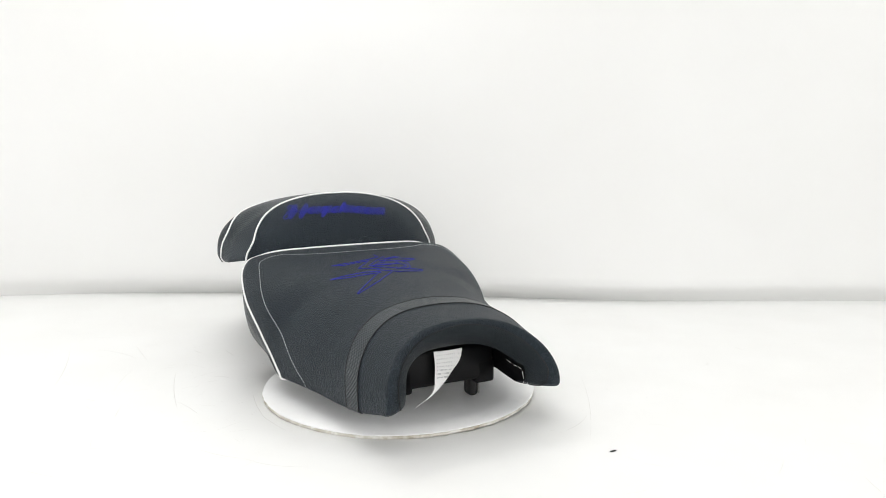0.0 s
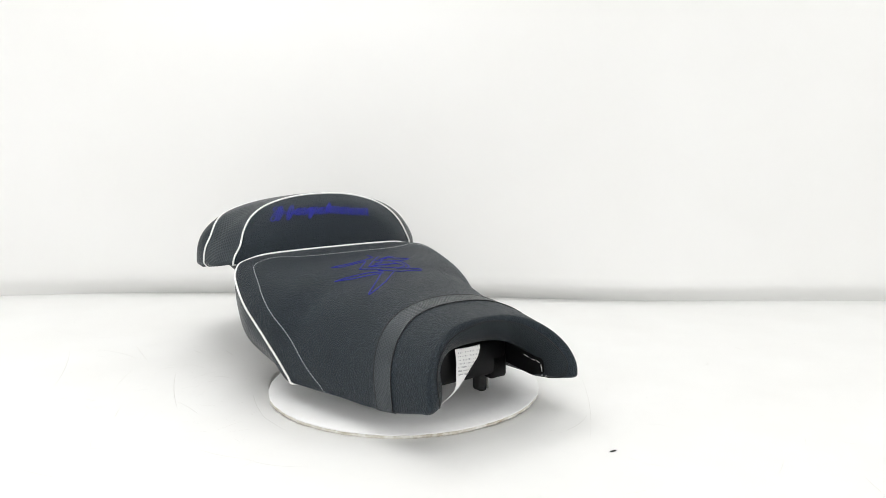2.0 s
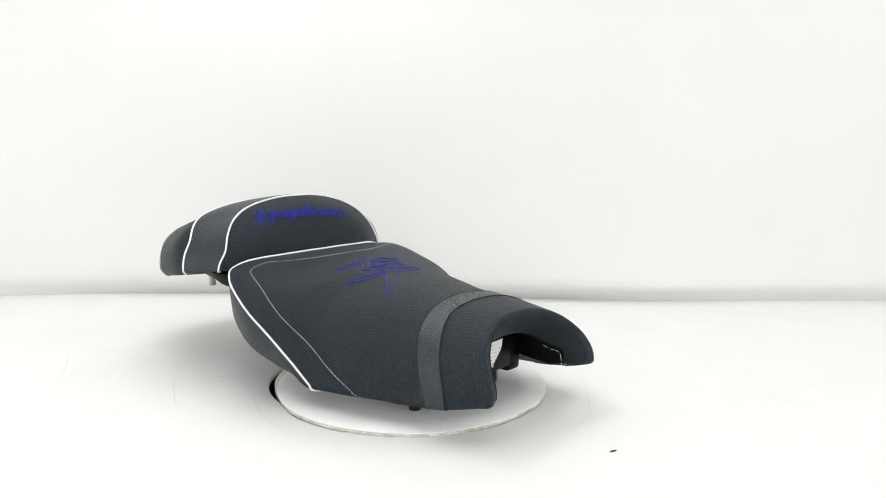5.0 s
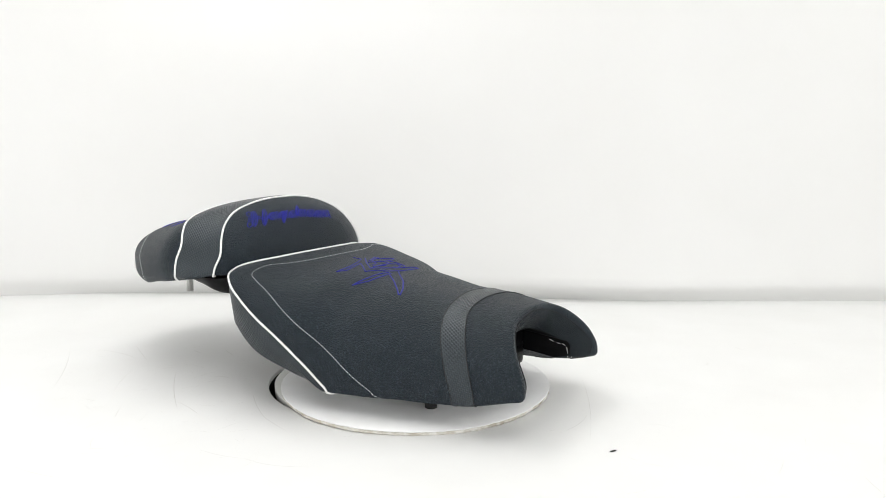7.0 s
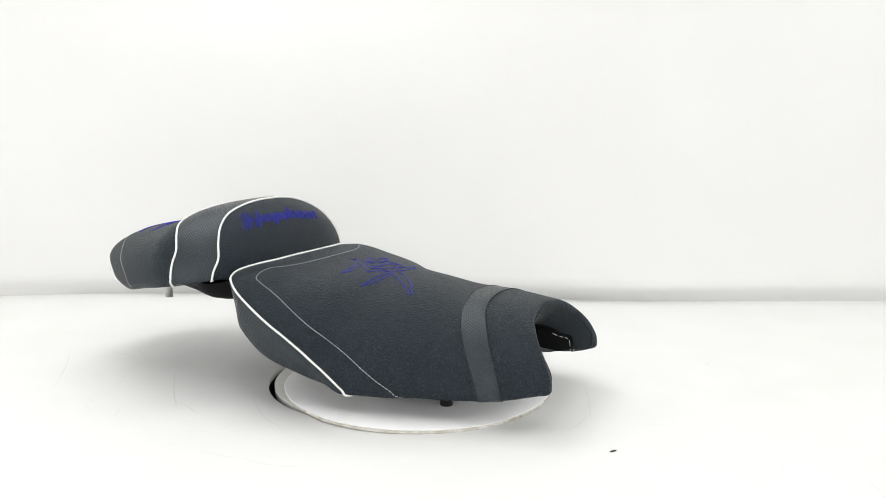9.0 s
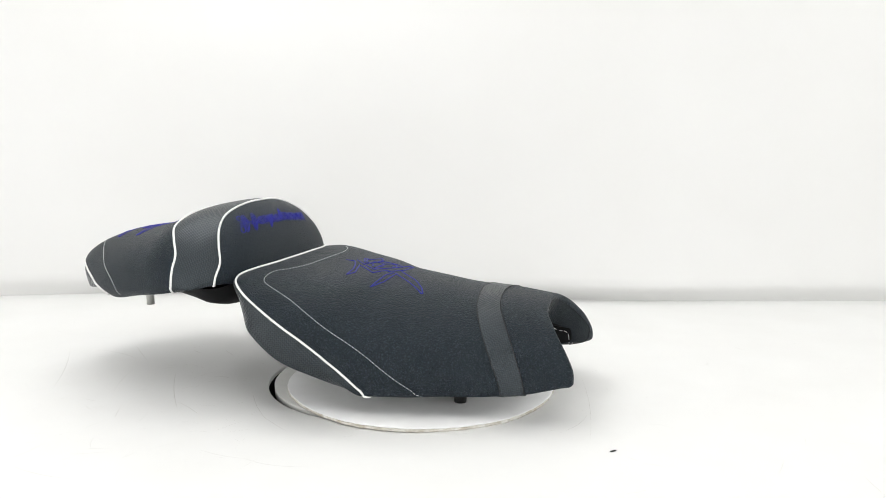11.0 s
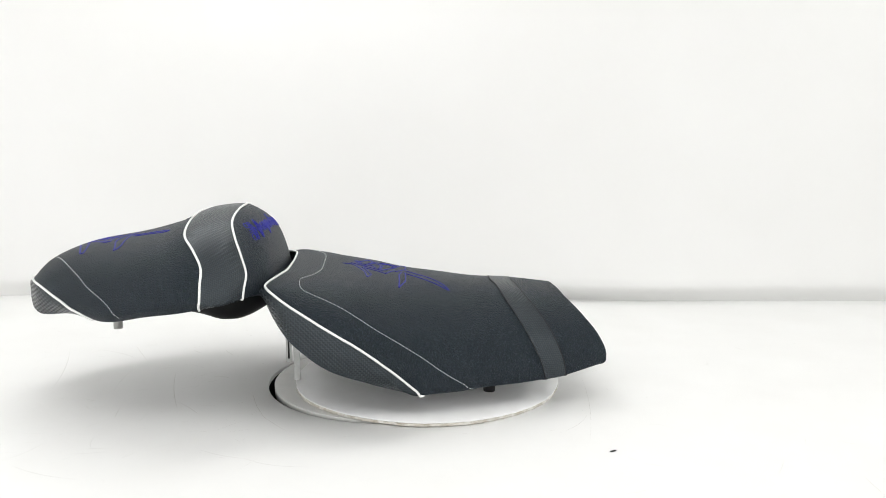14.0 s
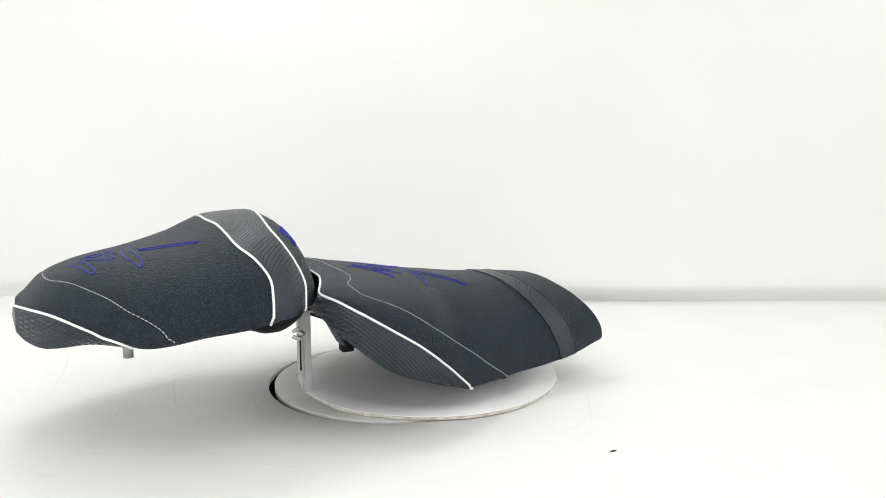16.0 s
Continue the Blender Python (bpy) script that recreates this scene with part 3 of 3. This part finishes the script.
def pillion_seat():
    f = pillion_form()
    top = thing("pillion_seat", "charcoal grained vinyl pillion saddle with white piping and carbon-look band", "motorcycle seat")
    tail = [(0.147, 0.0), (0.152, 0.25), (0.175, 0.45), (0.214, 0.597), (0.29, 0.69), (0.354, 0.75), (0.411, 0.965)]
    tv, ta = [p[0] for p in tail], [p[1] for p in tail]

    def lower(v):
        return 0.965 + 0.035 * min(1, (v - 0.411) / 0.02) if v > 0.411 else float(spline(tv, ta, v))
    rows, uv = f.patch(0.147, 1.0, 0.0, lambda s: lower(0.147 + 0.853 * s), 200, 40)
    part("seat_cover", sheet(rows, uv), VINYL, top)
    # tail panel under the rear piping
    rows, uv = f.patch(0.0, 0.147, 0.0, 1.0, 20, 30)
    part("tail_panel", sheet(rows, uv), WEAVE, top, "carbon-look tail panel")
    for sd in (1, -1):
        rows, uv = f.patch(0.147, 0.411, lambda s: lower(0.147 + 0.264 * s), 1.0, 62, 10, both=False, side=sd)
        uv = flat_run(rows)
        part("tail_panel", sheet(rows, uv), WEAVE, top, "carbon-look tail panel")
    p, n = seam_line(f, tail, 50, 0.0008)
    part("piping", tube(bmesh.new(), p, 0.0016, 8, n), PIPING, top, "white edge piping")
    # band over the hump with its two pipings
    ra = [0.0, 0.08, 0.205, 0.36, 0.48, 0.57, 0.66, 0.92, 1.0]
    rv = [0.600, 0.604, 0.606, 0.615, 0.643, 0.662, 0.662, 0.657, 0.657]
    fa = [0.0, 0.12, 0.263, 0.361, 0.484, 0.60, 0.70, 0.95, 1.0]
    fv = [0.722, 0.715, 0.714, 0.729, 0.753, 0.770, 0.764, 0.757, 0.756]
    rows, uv = f.patch(lambda a: spline(ra, rv, a), lambda a: spline(fa, fv, a), 0.0, 1.0, 14, 60, lift=0.0007)
    part("hump_band", sheet(rows, uv), WEAVE, top, "carbon-look vinyl band")
    for v_, a_ in ((rv, ra), (fv, fa)):
        p, n = seam_line(f, list(zip(v_, a_)), 70, 0.001)
        part("piping", tube(bmesh.new(), p, 0.0016, 8, n), PIPING, top, "white edge piping")
    st = [(0.244, 0.0), (0.247, 0.06), (0.262, 0.195), (0.299, 0.30), (0.33, 0.39), (0.381, 0.525), (0.402, 0.590), (0.44, 0.675), (0.466, 0.745), (0.480, 0.93)]
    p, n = seam_line(f, st, 80, 0.0004)
    part("stitching", stitches(p, n, 0.0036, 0.0020, 0.00050), THREAD, top, "pale top stitching")
    # emblem on the tail
    strokes = [[(-0.307, -0.086), (-0.314, -0.073), (-0.333, -0.053), (-0.369, -0.023)],
               [(-0.307, -0.088), (-0.318, -0.078), (-0.335, -0.062), (-0.370, -0.033)],
               [(-0.376, 0.020), (-0.378, -0.005), (-0.376, -0.038), (-0.373, -0.067), (-0.371, -0.086), (-0.374, -0.098), (-0.377, -0.099), (-0.381, -0.078),
                (-0.387, -0.058), (-0.389, -0.038), (-0.386, 0.011)],
               [(-0.450, -0.013), (-0.442, -0.033), (-0.433, -0.062), (-0.428, -0.077), (-0.423, -0.079), (-0.424, -0.067), (-0.429, -0.037), (-0.437, -0.019)],
               [(-0.405, -0.043), (-0.398, -0.044), (-0.401, -0.030), (-0.400, -0.003), (-0.394, -0.019)],
               [(-0.414, -0.033), (-0.410, -0.040), (-0.409, -0.006)],
               [(-0.437, -0.019), (-0.431, -0.001), (-0.413, 0.010)],
               [(-0.429, -0.020), (-0.416, -0.033), (-0.403, -0.047)],
               [(-0.430, 0.004), (-0.420, -0.014), (-0.408, -0.004), (-0.398, 0.014)]]
    for s in strokes:
        bm = bmesh.new()
        p, n = f.drop(straight_line(s, 9 * len(s)), (0, 1), (0.2, 0.7), 0.0003)
        tube(bm, p, 0.00115, 6, n, 0.6)
        part("emblem_stroke", bm, BLUE, top, "blue embroidered stroke")
    # embroidered word mark drawn as a dense row of plain slanted loops
    bm = bmesh.new()

    def slant(y, z):
        return (y + 0.75 * (z - 0.2455), z - 0.10 * max(0.0, y) - 0.9 * max(0.0, y - 0.04) ** 2)

    def loop(y, z, hw, hh):
        return [slant(y + hw * math.cos(q), z + hh * math.sin(q)) for q in (2 * math.pi * k / 10 for k in range(11))]

    runs = []
    for k in range(7):
        y = -0.0550 + 0.0198 * k
        z = 0.2462 + 0.0005 * math.sin(2.3 * k)
        runs += [loop(y, z, 0.0078, 0.0052), loop(y - 0.001, z, 0.0052, 0.0034), loop(y - 0.001, z, 0.0022, 0.0016)]
        runs += [[slant(y + 0.0072, z + 0.0060), slant(y + 0.0076, z - 0.0046), slant(y + 0.0125, z - 0.0058)],
                 [slant(y + 0.0096, z + 0.0056), slant(y + 0.0102, z - 0.0030), slant(y + 0.0135, z - 0.0036)]]
    for y, lo, hi, hw in ((-0.0850, 0.2330, 0.2550, 0.0042), (-0.0690, 0.2335, 0.2565, 0.0042), (-0.0330, 0.2345, 0.2520, 0.0034), (-0.0040, 0.2420, 0.2575, 0.0034)):
        runs += [loop(y, 0.5 * (lo + hi), hw, 0.5 * (hi - lo)), loop(y, 0.5 * (lo + hi), hw * 0.4, 0.4 * (hi - lo))]
    runs += [[slant(-0.094, 0.2450), slant(-0.082, 0.2480), slant(-0.070, 0.2440), slant(-0.060, 0.2475)],
             [slant(-0.095, 0.2425), slant(-0.082, 0.2455), slant(-0.070, 0.2415), slant(-0.060, 0.2450)],
             loop(-0.092, 0.2370, 0.0036, 0.0040), loop(-0.092, 0.2510, 0.0036, 0.0030)]
    for run in runs:
        p, n = f.drop(straight_line(run, 2 * len(run) + 4), (1, 2), (0.72, 0.95), 0.0004)
        tube(bm, p, 0.0007, 6, n, 0.6)
    part("word_mark", bm, BLUE, top, "blue embroidered word mark")
    # underside
    v = np.linspace(0.06, 0.97, 40)
    rows = []
    for t in np.linspace(-1, 1, 25):
        h, _ = f.at(v, 0.99, 1.0 if t >= 0 else -1.0)
        c = h.copy()
        c[:, 1] = (h[:, 1] + SIDE) * abs(t) * 0.98 - SIDE
        c[:, 2] = h[:, 2] + 0.003 + 0.012 * (1 - abs(t) ** 3)
        rows.append(c)
    part("tray", sheet(rows), PLASTIC, top, "black moulded plastic tray")
    rows = []
    uu = [-0.335, -0.294, -0.258, -0.235, -0.218, -0.204, -0.188, -0.172, -0.158]
    zz = [0.140, 0.1365, 0.1275, 0.1195, 0.1185, 0.1215, 0.1285, 0.1380, 0.1490]
    for u in np.linspace(-0.335, -0.158, 28):
        z0, w = float(spline(uu, zz, u)) + 0.006, float(spline([-0.335, -0.30, -0.24, -0.19, -0.158], [0.160, 0.160, 0.152, 0.125, 0.090], u))
        rows.append([(u, w * t - SIDE, z0 + 0.032 * abs(t) ** 9) for t in np.linspace(-1, 1, 33)])
    part("pan", sheet(rows), PLASTIC, top, "black moulded plastic pan")
    bm = rod(bmesh.new(), (-0.391, -0.056 - SIDE, 0.104), (-0.391, -0.056 - SIDE, 0.16), 0.0062)
    part("pin", bm, STEEL, top, "bright steel locating pin")
    return top


def bracket_stand():
    top = thing("bracket_stand", "slotted galvanised steel bracket holding up the pillion saddle", "bracket")
    x, y = -0.149, -0.012 - SIDE
    part("upright", box(bmesh.new(), x, y, 0.0675, 0.0095, 0.003, 0.120, 0.0008), GALV, top)
    part("flange", box(bmesh.new(), x - 0.0035, y + 0.008, 0.0675, 0.0028, 0.013, 0.120, 0.0008), GALV, top)
    part("slide_bar", box(bmesh.new(), x - 0.0115, y - 0.0005, 0.0775, 0.0085, 0.003, 0.085, 0.0008), GALV, top)
    # slot is not cut through: a black strip paints its dark hollow
    part("slot", box(bmesh.new(), x - 0.0115, y - 0.0022, 0.066, 0.0024, 0.0008, 0.050, 0.0003), PIT, top)
    part("arm", box(bmesh.new(), x - 0.028, y + 0.012, 0.1275, 0.075, 0.016, 0.003, 0.0008, pose(0, 0, 0, 0, 4, 0)), GALV, top)
    nut = part("wing_nut", rod(bmesh.new(), (x - 0.0115, y - 0.002, 0.097), (x - 0.0115, y - 0.012, 0.097), 0.0042), STEEL, top)
    for s in (1, -1):
        part("wing", box(bmesh.new(), x - 0.0115 - 0.007, y - 0.008, 0.097 + s * 0.006, 0.013, 0.0028, 0.0055, 0.0012, pose(0, 0, 0, 0, -s * 25, 0)), STEEL, nut)
    return top


# ---------------------------------------------------------------- marks on the floor
def floor_marks():
    chip = bmesh.new()
    box(chip, 0.259, -0.301, 0.0009, 0.0085, 0.0024, 0.0012, 0.0004, pose(0, 0, 0, 0, 0, 25))
    tagged(part("debris_chip", chip, DIRT), "small black chip lying on the white floor", "debris")
    rnd = random.Random(7)
    bm = bmesh.new()

    def scuff(x, y, turn, length, bend, w):
        c, q = math.cos(turn), math.sin(turn)
        pts = []
        for k in range(7):
            t = k / 6 - 0.5
            along, off = length * t, length * bend * (t * t - 0.25) / 2
            pts.append((x + along * c - off * q, y + along * q + off * c))
        left, right = [], []
        for k, p in enumerate(pts):
            q0, q1 = pts[max(k - 1, 0)], pts[min(k + 1, 6)]
            d = math.hypot(q1[0] - q0[0], q1[1] - q0[1]) or 1
            nx, ny = -(q1[1] - q0[1]) / d, (q1[0] - q0[0]) / d
            h = 0.5 * w * (0.15 + math.sin(math.pi * k / 6))
            left.append(bm.verts.new((p[0] + nx * h, p[1] + ny * h, 0.0003)))
            right.append(bm.verts.new((p[0] - nx * h, p[1] - ny * h, 0.0003)))
        for k in range(6):
            bm.faces.new((left[k], left[k + 1], right[k + 1], right[k]))

    for x, y, turn, length, bend, w in (
            (-0.323, -0.046, -1.29, 0.171, 0.18, 0.00060), (-0.189, -0.121, -1.24, 0.124, 0.25, 0.00036), (-0.473, 0.148, -0.63, 0.098, -0.33, 0.00048), (-0.435, 0.149, -1.09, 0.095, 0.01, 0.00048),
            (-0.536, 0.070, -1.30, 0.210, -0.20, 0.00036), (-0.395, -0.320, -0.43, 0.096, 0.45, 0.00036), (-0.304, 0.020, 0.91, 0.056, 0.08, 0.00024), (-0.377, -0.137, 1.71, 0.039, -0.13, 0.00036),
            (-0.204, -0.283, -0.44, 0.068, 0.36, 0.00036), (-0.139, -0.309, -0.33, 0.080, 0.77, 0.00036), (-0.363, -0.269, 0.11, 0.049, 0.14, 0.00024), (-0.342, 0.154, -0.79, 0.019, 0.10, 0.00096),
            (-0.285, 0.146, -1.01, 0.042, 0.43, 0.00060), (-0.270, 0.008, -0.18, 0.029, -1.27, 0.00060), (-0.158, -0.189, -0.95, 0.065, 0.09, 0.00036), (-0.445, -0.259, 1.11, 0.060, 0.84, 0.00024),
            (-0.417, -0.012, 1.67, 0.075, -0.07, 0.00024), (-0.371, -0.043, 0.45, 0.037, -0.34, 0.00024), (-0.449, -0.206, -0.10, 0.025, 0.22, 0.00024), (-0.286, -0.124, -0.89, 0.074, -0.16, 0.00036),
            (0.231, -0.212, 0.85, 0.078, 0.66, 0.00036), (0.265, -0.138, -1.76, 0.256, -0.20, 0.00024), (0.320, 0.008, 0.18, 0.015, -0.45, 0.00036), (0.343, -0.225, -0.49, 0.031, -0.99, 0.00024),
            (0.293, -0.341, -0.38, 0.022, -0.67, 0.00024), (0.517, -0.407, -1.69, 0.044, 0.09, 0.00036), (0.505, 0.040, 0.83, 0.029, 2.77, 0.00048), (0.605, 0.119, -1.09, 0.025, -0.21, 0.00024)):
        scuff(x, y, turn, length, bend, w)
    for k in range(420):
        near = rnd.random() < 0.65
        x = rnd.uniform(-0.62, -0.16) if near else rnd.uniform(-0.75, 0.9)
        y = rnd.uniform(-0.32, 0.30) if near else rnd.uniform(-0.45, 0.5)
        if math.hypot(x, y) < 0.22:
            continue
        scuff(x, y, rnd.gauss(0.2, 0.9), rnd.choice((0.002, 0.003, 0.004, 0.007, 0.012, 0.02, 0.035)) * rnd.uniform(0.6, 1.4), rnd.uniform(-1, 1), rnd.uniform(0.0001, 0.00026))
    tagged(part("floor_scuffs", bm, SCUFF, smooth=False), "faint grey scuffs and scratches on the floor", "scuffs", kind="stuff")


setting()
table_top = turntable()
rider = rider_seat()
pillion = pillion_seat()
stand = bracket_stand()
floor_marks()


def motions():
    rows = [(t, pose(0, 0, 0, 0, 0, a + SEAT_TURN)) for t, a in TURNS]
    for ob in (table_top, rider, pillion, stand):
        walk(ob, rows)


motions()
